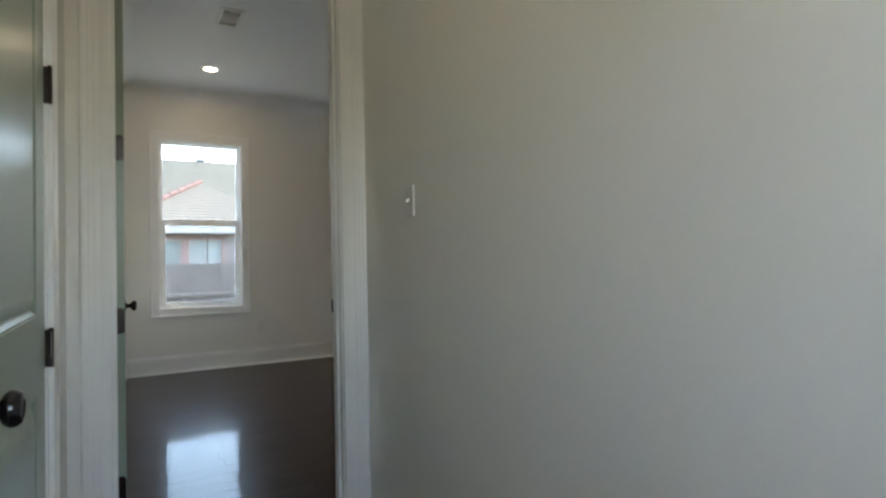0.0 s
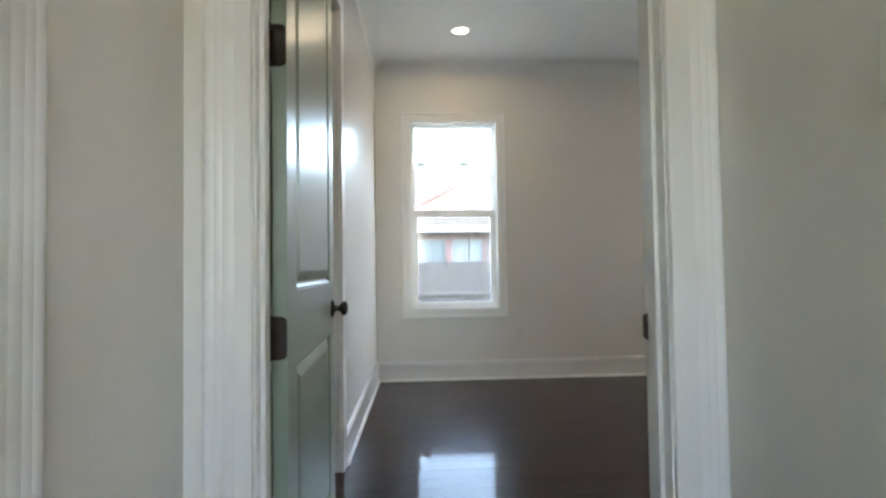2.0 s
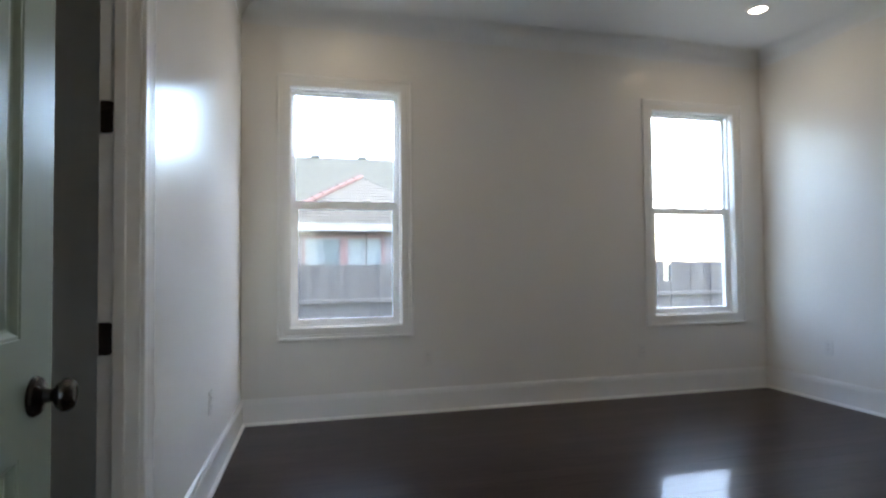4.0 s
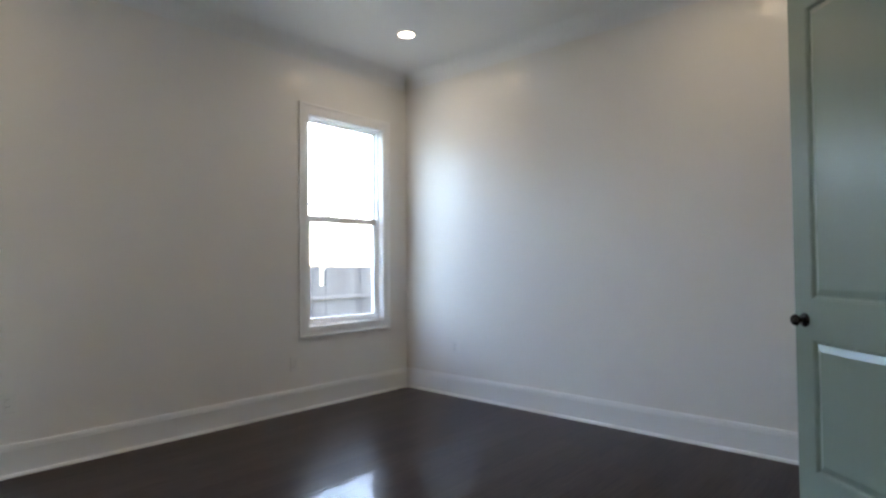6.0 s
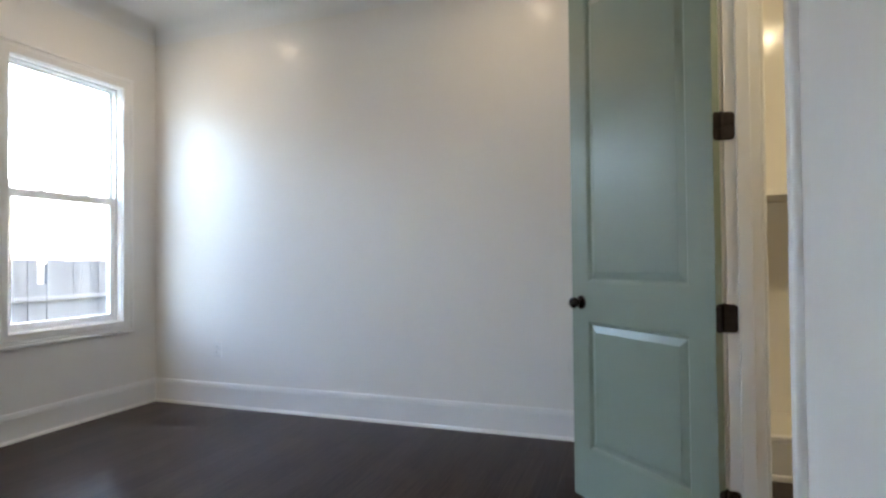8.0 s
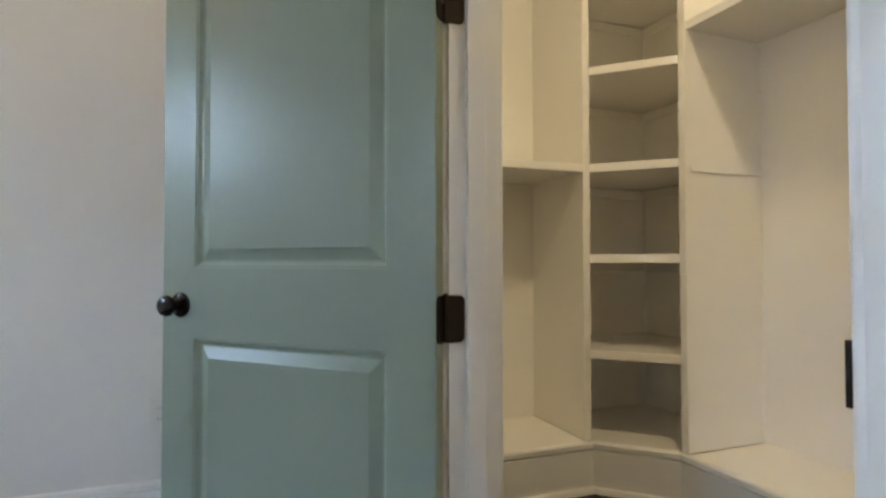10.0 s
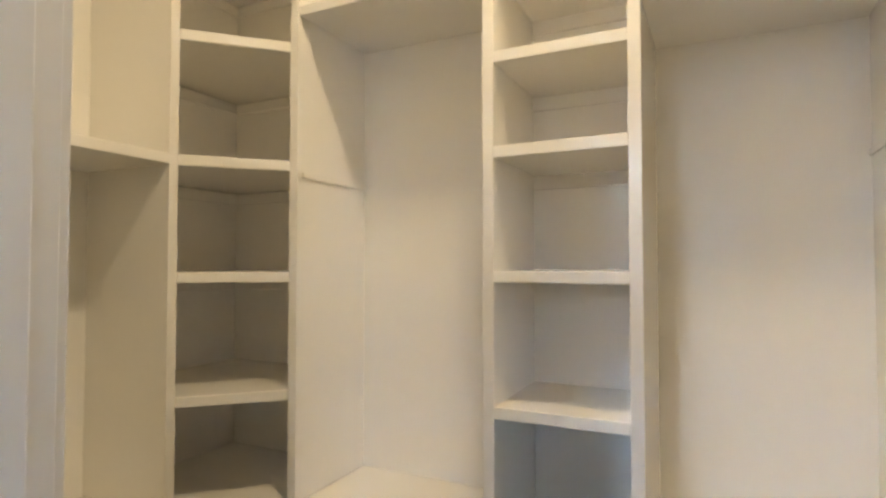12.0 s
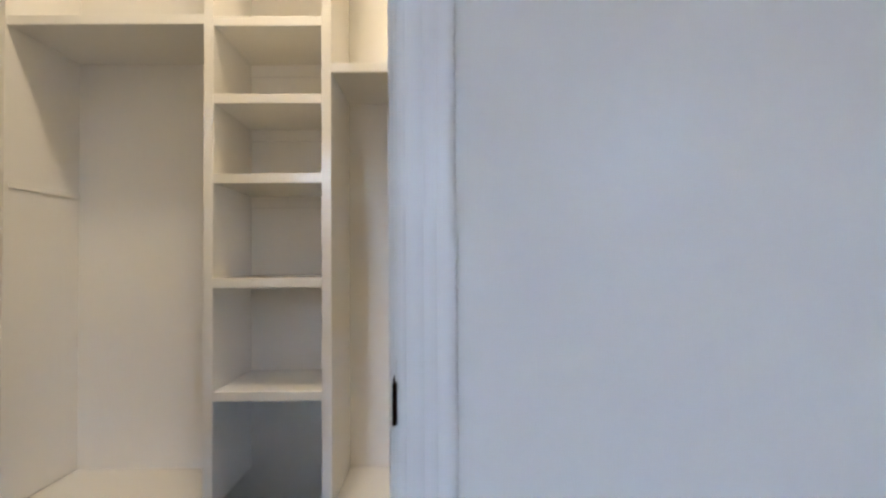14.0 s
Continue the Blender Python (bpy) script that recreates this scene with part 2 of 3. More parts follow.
wall_west = tagged(part("wall_west", bm, WALL), "off-white painted bedroom wall with a doorway", "wall", kind="structure")
wall_west.matrix_world = LEFT
D0 = (-5.611, -4.699)
bm = cells((HALL_END, BACK_HALL), (0, CEILING), [(D0[0] - 0.018, D0[1] + 0.018, 0, DOOR_TOP + 0.018)], 0.0, 0.12)
bm.transform(Matrix(((0, -1, 0, HALL_L), (1, 0, 0, 0), (0, 0, 1, 0), (0, 0, 0, 1))))
tagged(part("wall_hall_west", bm, WALL), "off-white painted hallway wall with a green door", "wall", kind="structure")
bm = boxed(HALL_R, CLO_W, HALL_END, BACK_HALL, 0, CEILING)
tagged(part("wall_hall_east", bm, WALL), "off-white painted hallway wall with a light switch", "wall", kind="structure")
# out of view: the opening is added for the daylight that comes from behind
bm = cells((HALL_L - 0.12, CLO_W), (0, CEILING), [(HALL_L + 0.28, HALL_R - 0.28, 1.1, 2.15)], HALL_END - 0.12, HALL_END)
tagged(part("wall_hall_end", bm, WALL), "off-white painted wall at the hallway end, with an opening added to let daylight in", "wall", kind="structure")
bm = boxed(CLO_W, CLO_E + 0.12, CLO_B - 0.12, CLO_B, 0, CEILING)
tagged(part("wall_closet_back", bm, SHELF), "cream painted closet back wall", "wall", kind="structure")
bm = boxed(CLO_E, CLO_E + 0.12, CLO_B, BACK_HALL, 0, CEILING)
tagged(part("wall_closet_side", bm, SHELF), "cream painted closet side wall", "wall", kind="structure")
# plain rooms behind the two other doorways
bm = cells((-6.4, -4.7), (0, CEILING), [], -1.6, -1.5)
box(bm, -6.4, -4.7, -3.9, -3.8, 0, CEILING)
box(bm, -6.5, -6.4, -3.9, -1.5, 0, CEILING)
tagged(part("wall_side_room", bm, WALL), "off-white painted walls of the adjoining room", "wall", kind="structure")
bm = boxed(-6.5, CLO_E + 0.3, HALL_END - 0.2, 0.16, CEILING, CEILING + 0.12)
tagged(part("ceiling", bm, CEIL), "flat white painted ceiling", "ceiling", kind="structure")
bm = boxed(-7.0, 0.8, HALL_END - 0.6, 0.55, CEILING + 0.13, CEILING + 0.3)
tagged(part("roof", bm, ROOF), "dark flat roof slab over the house", "roof", kind="structure")
floor = tagged(part("floor", boxed(-6.5, CLO_E + 0.12, HALL_END - 0.12, 0.16, -0.2, -0.004), GAP), "dark espresso glossy wood plank floor", "floor", kind="structure")

# ---- trim ----


def casing_profile(w):
    """(outward, proud) points of a stepped, fluted door casing."""
    return [(0.0, 0.0), (0.0, 0.010), (0.003, 0.0125), (w - 0.068, 0.0130), (w - 0.065, 0.0118), (w - 0.061, 0.0132), (w - 0.045, 0.0138), (w - 0.042, 0.0126), (w - 0.038, 0.0142),
            (w - 0.028, 0.0150), (w - 0.025, 0.0138), (w - 0.021, 0.0160), (w - 0.011, 0.0165), (w - 0.005, 0.0140), (w - 0.001, 0.0085), (w, 0.0)]


def door_casing(name, u0, u1, top, plane, out, w=0.10, m=None, wl=None, wr=None):
    """Casing on three sides of a doorway, on the plane y = plane; out is the side (+1 or -1) it stands proud to."""
    wl, wr = wl or w, wr or w
    ob = thing(name, "white painted fluted door casing", "door casing", kind="structure")
    for piece, ww, stations in (("casing_leg", wl, ((u0, -1, 0, 0.0), (u0, -1, 1, top))), ("casing_leg", wr, ((u1, 1, 0, 0.0), (u1, 1, 1, top))), ("casing_head", w, ((u0, -1, 1, top), (u1, 1, 1, top)))):
        rings = []
        for u, ou, oz, z in stations:
            k = (wl if ou < 0 else wr) / w if piece == "casing_head" else 1.0
            rings.append([(u + ou * (a * k + 0.005), plane + out * (d + 0.0005), z + oz * a) for a, d in casing_profile(ww)])
        part(piece, sweep(rings), TRIM, ob, smooth=True)
    if m is not None:
        ob.matrix_world = m
    return ob


def jamb(name, u0, u1, top, y0, y1, m=None, stop=None):
    """The lining of a doorway, with a stop bead; u0, u1 is the rough opening."""
    ob = thing(name, "white painted door jamb with a stop bead", "door jamb", kind="structure")
    t = 0.018
    e = 0.001
    part("jamb_side", boxed(u0 + e, u0 + t, y0 + e, y1 - e, 0, top - t, bevel=0.002), TRIM, ob)
    part("jamb_side", boxed(u1 - t, u1 - e, y0 + e, y1 - e, 0, top - t, bevel=0.002), TRIM, ob)
    part("jamb_head", boxed(u0 + e, u1 - e, y0 + e, y1 - e, top - t, top - e, bevel=0.002), TRIM, ob)
    if stop:
        s0, s1 = stop
        part("stop_bead", boxed(u0 + t, u0 + t + 0.011, s0, s1, 0, top - t, bevel=0.003), TRIM, ob)
        part("stop_bead", boxed(u1 - t - 0.011, u1 - t, s0, s1, 0, top - t, bevel=0.003), TRIM, ob)
        part("stop_bead", boxed(u0 + t, u1 - t, s0, s1, top - t - 0.011, top - t, bevel=0.003), TRIM, ob)
    if m is not None:
        ob.matrix_world = m
    return ob


T, TOP = 0.018, DOOR_TOP + 0.018
HALLW = Matrix(((0, -1, 0, HALL_L), (1, 0, 0, 0), (0, 0, 1, 0), (0, 0, 0, 1)))     # u runs along +y on the hall's west wall, y > 0 is into the wall
jamb("jamb_1", ENTRY[0] - T, ENTRY[1] + T, TOP, BACK_HALL, BACK, stop=(BACK_HALL + 0.035, BACK - 0.04))
jamb_closet = jamb("jamb_2", CLOSET[0] - T, CLOSET[1] + T, TOP, BACK_HALL, BACK, stop=(BACK_HALL + 0.035, BACK - 0.04))
jamb("jamb_3", BATH[0] - T, BATH[1] + T, TOP, -0.12, 0.0, m=LEFT, stop=(-0.075, -0.04))
jamb("jamb_4", D0[0] - T, D0[1] + T, TOP, 0.0, 0.12, m=HALLW, stop=(0.04, 0.08))
door_casing("casing_1", *ENTRY, DOOR_TOP, BACK, 1, wl=0.085)
door_casing("casing_2", *ENTRY, DOOR_TOP, BACK_HALL, -1, wr=0.119)
casing_closet = door_casing("casing_3", *CLOSET, DOOR_TOP, BACK, 1, w=0.076)
casing_inner = door_casing("casing_4", *CLOSET, DOOR_TOP, BACK_HALL, -1)
door_casing("casing_5", *BATH, DOOR_TOP, 0.0, 1, m=LEFT)
door_casing("casing_6", *D0, DOOR_TOP, 0.0, -1, m=HALLW)

BASE = [(0.0, 0.0), (0.028, 0.0), (0.028, 0.008), (0.023, 0.017), (0.0145, 0.020), (0.0145, 0.151), (0.0085, 0.1525), (0.0085, 0.1565), (0.0150, 0.1575), (0.0150, 0.1645), (0.0080, 0.1660), (0.0080, 0.1700), (0.0130, 0.1710), (0.0105, 0.1800), (0.0050, 0.1840), (0.0, 0.1840)]
CROWN = [(0.0, 0.0)] + [(0.001 + 0.13 * (1 - math.sin(radians(a))), -0.13 * (1 - math.cos(radians(a))) - 0.001) for a in range(90, -1, -9)]


def run(name, a, b, profile, z, label, category, mat=None):
    """A straight moulding along the wall foot a to b; it stands proud to the left of the way from a to b."""
    a, b = Vector((*a, 0)), Vector((*b, 0))
    side = Vector((0, 0, 1)).cross((b - a).normalized())
    bm = sweep([[p + side * (d + 0.0005) + Vector((0, 0, z + h)) for d, h in profile] for p in (a, b)])
    return tagged(part(name, bm, mat or TRIM, smooth=True), label, category, kind="structure")


def on_left(u):
    return (LEFT @ Vector((u, 0, 0)))[:2]


def base(a, b):
    return run("baseboard", a, b, BASE, 0.0, "tall white painted baseboard with a shoe moulding", "baseboard")


base((0, 0), (-4.489, 0))
base((0, BACK), (0, 0))
base((CLOSET[1] + 0.081, BACK), (0, BACK))
base_back = base((ENTRY[1] + 0.10, BACK), (CLOSET[0] - 0.081, BACK))
base((-4.489, 0), on_left(BATH[0] - 0.10))
base(on_left(BATH[1] + 0.10), on_left(4.0))
base((HALL_R, BACK_HALL), (HALL_R, HALL_END))
base((HALL_L, HALL_END), (HALL_L, D0[0] - 0.10))
base((HALL_L, D0[1] + 0.10), (HALL_L, BACK_HALL))
for a, b in (((0, 0), (-4.489, 0)), ((0, BACK), (0, 0)), ((-4.6, BACK), (0, BACK)), ((-4.489, 0), on_left(4.0))):
    run("crown_moulding", a, b, CROWN, CEILING, "plain painted cove between wall and ceiling", "moulding", CEIL)

# ---- windows ----


def ring(u0, u1, z0, z1, w, y0, y1, wb=None, wt=None):
    """A rectangular frame of boards w wide; wb, wt: the lowest and the topmost board's width."""
    return cells((u0, u1), (z0, z1), [(u0 + w, u1 - w, z0 + (wb or w), z1 - (wt or w))], y0, y1)


def picture_casing(parent, u0, u1, z0, z1, w):
    for name, (p, q) in (("casing_side", ((u0, z0), (u0, z1))), ("casing_side", ((u1, z0), (u1, z1))), ("casing_head", ((u0, z1), (u1, z1))), ("casing_apron", ((u0, z0), (u1, z0)))):
        rings = []
        for u, z in (p, q):
            ou, oz = (-1 if u == u0 else 1), (-1 if z == z0 else 1)
            rings.append([(u + ou * a, -(d + 0.0005), z + oz * a) for a, d in window_profile(w)])
        part(name, sweep(rings), TRIM, parent, smooth=True)


def window_profile(w):
    """(outward, proud) points of a nearly flat casing with two fine grooves and a back band."""
    return [(0.0, 0.0), (0.0, 0.012), (0.003, 0.0145), (w - 0.046, 0.0150), (w - 0.043, 0.0125), (w - 0.040, 0.0150), (w - 0.026, 0.0155), (w - 0.023, 0.0125), (w - 0.019, 0.0185),
            (w - 0.004, 0.0195), (w, 0.0165), (w, 0.0)]


def window(name, u0, u1):
    ob = thing(name, "white double-hung vinyl window in a moulded white casing, closed", "window", kind="structure")
    picture_casing(ob, u0, u1, SILL, HEAD, 0.09)
    part("lining", ring(u0 + 0.0005, u1 - 0.0005, SILL + 0.0005, HEAD - 0.0005, 0.006, 0.0, 0.080), TRIM, ob)
    a, b, c, d = u0 + 0.0065, u1 - 0.0065, SILL + 0.0065, HEAD - 0.0065
    part("window_frame", ring(a, b, c, d, 0.014, 0.045, 0.120), VINYL, ob)
    mid = 1.585
    up = part("upper_sash", ring(a + 0.015, b - 0.015, mid - 0.020, d - 0.015, 0.017, 0.082, 0.108, 0.036), VINYL, ob)
    low = part("lower_sash", ring(a + 0.015, b - 0.015, c + 0.015, mid + 0.022, 0.036, 0.052, 0.078, wt=0.055), VINYL, ob)
    for sash, z0, z1, y, w in ((up, mid + 0.016, d - 0.032, 0.094, 0.032), (low, c + 0.051, mid - 0.033, 0.064, 0.051)):
        p = part("pane", boxed(a + w, b - w, y, y + 0.004, z0, z1), GLASS, sash)
        p.visible_shadow = False
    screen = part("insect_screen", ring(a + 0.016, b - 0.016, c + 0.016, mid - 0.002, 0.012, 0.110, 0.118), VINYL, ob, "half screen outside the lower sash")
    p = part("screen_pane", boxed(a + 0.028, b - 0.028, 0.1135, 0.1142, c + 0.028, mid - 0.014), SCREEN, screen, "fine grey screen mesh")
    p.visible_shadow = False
    for k in (0.3, 0.7):
        x = a + (b - a) * k
        bm = boxed(x - 0.022, x + 0.022, 0.054, 0.076, mid + 0.0225, mid + 0.029, bevel=0.003)
        box(bm, x - 0.006, x + 0.020, 0.050, 0.062, mid + 0.029, mid + 0.035, bevel=0.002)
        part("sash_lock", bm, VINYL, ob)
    return ob


for i, (u0, u1) in enumerate(WINDOWS):
    window("window_%d" % (i + 1), u0, u1)

# ---- doors ----
LEAF_T, LEAF_Z0, LEAF_Z1 = 0.035, 0.012, 2.445
PANELS = ((0.245, 0.832), (1.010, 2.322))
HINGES = (0.25, 0.904, 1.585, 2.245)


def panel_mesh(u0, u1, z0, z1):
    """A raised panel in its sticking, on both faces of the leaf."""
    bm = bmesh.new()
    for y, s in ((0.0, -1), (-LEAF_T, 1)):
        rings = []
        for inset, deep in ((0.0, 0.0), (0.0015, 0.002), (0.006, 0.002), (0.0075, 0.0035), (0.013, 0.0090), (0.017, 0.0105), (0.020, 0.0105), (0.048, 0.0004), (0.050, 0.0004)):
            rings.append([bm.verts.new((u, y + s * deep, z)) for u, z in ((u0 + inset, z0 + inset), (u1 - inset, z0 + inset), (u1 - inset, z1 - inset), (u0 + inset, z1 - inset))])
        for a, b in zip(rings, rings[1:]):
            for k in range(4):
                bm.faces.new([a[k], a[(k + 1) % 4], b[(k + 1) % 4], b[k]])
        bm.faces.new(rings[-1])
    return bm


def hinge_plate(bm, w, h, m):
    """A rounded plate in the local xz plane of m, w wide from x = 0, standing 2 mm proud to y < 0."""
    pts, r = [], 0.014
    for cx, cz, a0 in ((w - r, h / 2 - r, 0), (0, h / 2, None), (0, -h / 2, None), (w - r, -h / 2 + r, 270)):
        if a0 is None:
            pts.append((cx, cz))
        else:
            pts += [(cx + r * math.cos(radians(a0 + k * 22.5)), cz + r * math.sin(radians(a0 + k * 22.5))) for k in range(5)]
    lo = [bm.verts.new(m @ Vector((x, 0, z))) for x, z in pts]
    hi = [bm.verts.new(m @ Vector((x, -0.0025, z))) for x, z in pts]
    bm.faces.new(lo)
    bm.faces.new(hi)
    for k in range(len(pts)):
        bm.faces.new([lo[k], lo[(k + 1) % len(pts)], hi[(k + 1) % len(pts)], hi[k]])


KNOB = [(0.0, 0.0), (0.032, 0.0), (0.032, 0.004), (0.029, 0.008), (0.017, 0.011), (0.0115, 0.015), (0.0105, 0.026), (0.014, 0.031), (0.022, 0.035), (0.0265, 0.042), (0.0260, 0.050), (0.0215, 0.056), (0.0125, 0.0585), (0.0110, 0.0570), (0.0, 0.0570)]


def door(name, label, width, pivot, heading, hand, knob_z=0.915, s=0.112, panels=PANELS, hinges=HINGES, proud=0.005):
    """A two-panel leaf hung at pivot, pointing to heading; hand: the side of the knuckle line that the leaf lies on."""
    ob = thing(name, label, "door", kind="structure", at=Matrix.Translation((*pivot, 0)) @ Matrix.Rotation(radians(heading), 4, "Z"))
    side = Matrix.Diagonal((1, hand, 1, 1))
    u0, u1 = 0.004, width
    bm = cells((u0, u1), (LEAF_Z0, LEAF_Z1), [(u0 + s, u1 - s, *p) for p in panels], -LEAF_T, 0.0)
    bm.transform(side)
    leaf = part("leaf", bm, GREEN, ob)
    for p in panels:
        bm = panel_mesh(u0 + s, u1 - s, *p)
        bm.transform(side)
        part("panel", bm, GREEN, leaf)
    for y, turn in ((0.0005, -90), (-LEAF_T - 0.0005, 90)):
        bm = bmesh.new()
        lathe(bm, KNOB, side @ Matrix.Translation((u1 - 0.066, y, knob_z)) @ Matrix.Rotation(radians(turn), 4, "X"))
        part("knob", bm, KNOBS, ob, "dark bronze round door knob", smooth=True)
    bm = boxed(u1, u1 + 0.002, -0.030, -0.005, knob_z - 0.028, knob_z + 0.028)
    bm.transform(side)
    part("latch_plate", bm, BRONZE, ob)
    for z in hinges:
        bm = bmesh.new()
        lathe(bm, [(0.0, 0.0), (0.0065, 0.0), (0.0065, 0.1), (0.004, 0.104), (0.0, 0.105)], side @ Matrix.Translation((0.0, proud, z - 0.05)), 12)
        if proud > 0.01:
            box(bm, -0.0015, 0.0015, 0.0, proud, z - 0.05, z + 0.05)
        h = part("hinge", bm, BRONZE, ob, "dark bronze butt hinge", smooth=True)
        bm = bmesh.new()
        hinge_plate(bm, 0.034, 0.10, side @ Matrix.Translation((0.004, 0, z)) @ Matrix.Rotation(radians(-90), 4, "Z"))
        part("hinge_leaf", bm, BRONZE, h)
    return ob


def jamb_hinge(x, y, z, facing, into, tall=0.10):
    """The hinge leaf let into a jamb: facing is its outward way along x or y, into the way it reaches from the knuckle."""
    bm = bmesh.new()
    f, i = Vector((*facing, 0)), Vector((*into, 0))
    m = Matrix(((i.x, -f.x, 0, x), (i.y, -f.y, 0, y), (0, 0, 1, z), (0, 0, 0, 1)))
    hinge_plate(bm, 0.040, tall, m)
    return bm


door_entry = door("door_1", "sage green two-panel door standing open against the wall", 0.862, (ENTRY[0] + 0.004, BACK + 0.004), 90.3, 1)
door_closet = door("door_2", "sage green two-panel closet door standing wide open", 0.792, (CLOSET[1] - 0.002, BACK + 0.006), 45.0, -1)
door_hall = door("door_3", "sage green two-panel hallway door, closed", 0.907, (HALL_L - 0.007, D0[1] - 0.002), 270.0, 1, s=0.160, panels=((0.245, 0.808), (0.998, 2.322)), hinges=(0.235, 0.900, 1.612, 2.270), proud=0.014)
for z in HINGES:
    for ob, (x, y, f, i) in ((door_entry, (ENTRY[0], BACK, (1, 0), (0, -1))), (door_closet, (CLOSET[1], BACK, (-1, 0), (0, -1)))):
        p = part("jamb_hinge_leaf", jamb_hinge(x, y, z, f, i), BRONZE, ob)
        p.matrix_parent_inverse = ob.matrix_world.inverted()
    p = part("hinge", jamb_hinge(*(LEFT @ Vector((BATH[0], -0.115, 0)))[:2], z, (0, -1), (1, 0)), BRONZE)
    tagged(p, "dark bronze hinge leaf on the side-room jamb", "hinge", "hinges of the side-room doorway")


def strike(name, x, y, z, facing, into):
    """A rounded plate on the jamb, with the curved lip that stands out past its edge and the latch hole."""
    bm = jamb_hinge(x, y, z, facing, into, 0.062)
    f = facing[0]
    box(bm, min(x - 0.003 * f, x + 0.003 * f), max(x - 0.003 * f, x + 0.003 * f), y - 0.002, y + 0.012, z - 0.027, z + 0.027, bevel=0.0014)
    ob = tagged(part(name, bm, BRONZE), "dark bronze strike plate let into the jamb", "strike plate")
    part("latch_hole", boxed(min(x, x + 0.0032 * f), max(x, x + 0.0032 * f), y - 0.026, y - 0.012, z - 0.013, z + 0.013), SLOT, ob)
    return ob


strike_closet = strike("strike_plate", CLOSET[0], BACK - 0.004, 0.935, (1, 0), (0, -1))
strike("strike_plate", ENTRY[1], BACK - 0.004, 0.915, (-1, 0), (0, -1))

# the back wall is out of true: it bows away from the room at the closet's latch jamb
for ob in (wall_south, base_back, strike_closet, *strike_closet.children, *jamb_closet.children, *casing_closet.children, *casing_inner.children):
    for v in ob.data.vertices:
        v.co.y -= np.interp(v.co.x, (-3.62, CLOSET[0], CLOSET[1], 0.0), (0.0, 0.035, 0.003, 0.0))

# ---- closet built-ins ----
BOARD = 0.036
DECK = 0.225
TOWER = (-1.375, -1.772)
BAY_L, BAY_R = -0.575, -2.444


def board(name, bm, parent, label=""):
    return part(name, bm, SHELF, parent, label)


def slab(pts, z0, z1):
    bm = bmesh.new()
    lo, hi = [bm.verts.new((x, y, z0)) for x, y in pts], [bm.verts.new((x, y, z1)) for x, y in pts]
    bm.faces.new(lo)
    bm.faces.new(hi)
    for k in range(len(pts)):
        bm.faces.new([lo[k], lo[(k + 1) % len(pts)], hi[(k + 1) % len(pts)], hi[k]])
    edges = [e for e in bm.edges if abs(e.verts[0].co.z - e.verts[1].co.z) < 1e-6]
    bmesh.ops.bevel(bm, geom=edges, offset=0.0025, segments=1, affect="EDGES")
    return bm


# tower of open shelves on the back wall
tower = thing("shelf_tower", "cream painted built-in tower of open shelves", "shelves")
for x0, x1 in ((TOWER[0], TOWER[0] + BOARD), (TOWER[1] - BOARD, TOWER[1])):
    board("side_panel", boxed(x0, x1, CLO_B, FRONT, DECK, CEILING - 0.12, bevel=0.003), tower)
for z in (2.032, 1.744, 1.449, 1.065, 0.652):
    board("shelf", boxed(TOWER[1], TOWER[0], CLO_B, FRONT - 0.001, z - BOARD, z, bevel=0.003), tower)
    board("cleat", boxed(TOWER[1], TOWER[0], CLO_B, CLO_B + 0.010, z - BOARD - 0.05, z - BOARD), tower)
board("shelf", boxed(TOWER[1], TOWER[0], CLO_B, FRONT - 0.001, 2.45 - BOARD, 2.45, bevel=0.003), tower)


def corner_unit(name, label, mirror):
    """Diagonal shelves across a corner: mirror maps the east corner to the west one."""
    ob = thing(name, label, "shelves", "corner shelves")
    d0, d1 = (-0.312, -5.108), (-0.574, FRONT)
    flip = (lambda p: (BAY_L + BAY_R - p[0], p[1])) if mirror else (lambda p: p)
    e = CLO_E if not mirror else BAY_L + BAY_R - CLO_W
    def put(name_, pts, z0, z1):
        board(name_, slab([flip(p) for p in pts], z0, z1), ob)
    put("side_panel", [(e, -5.108), (-0.306, -5.108), (-0.306, -5.108 + BOARD), (e, -5.108 + BOARD)], DECK, CEILING - 0.12)
    put("side_panel", [(-0.578 - BOARD, CLO_B), (-0.578 - BOARD, FRONT + 0.004), (-0.578, FRONT + 0.004), (-0.578, CLO_B)], DECK, CEILING - 0.12)
    for z in (2.40, 1.912, 1.468, 1.058, 0.628):
        put("shelf", [(e, -5.109), d0, d1, (-0.577, CLO_B), (e, CLO_B)], z - BOARD - 0.002, z)
        put("cleat", [(e, CLO_B), (-0.577, CLO_B), (-0.577, CLO_B + 0.009), (e, CLO_B + 0.009)], z - BOARD - 0.055, z - BOARD - 0.004)
        put("cleat", [(e, CLO_B + 0.010), (e - 0.009, CLO_B + 0.010), (e - 0.009, -5.112), (e, -5.112)], z - BOARD - 0.055, z - BOARD - 0.004)
    put("deck", [(e, -5.109), d0, d1, (-0.577, CLO_B), (e, CLO_B)], DECK - 0.03, DECK)
    return ob


corner_unit("corner_shelves", "cream painted diagonal corner shelves beside the hanging bay", False)
corner_unit("corner_shelves", "cream painted diagonal corner shelves in the far corner", True)


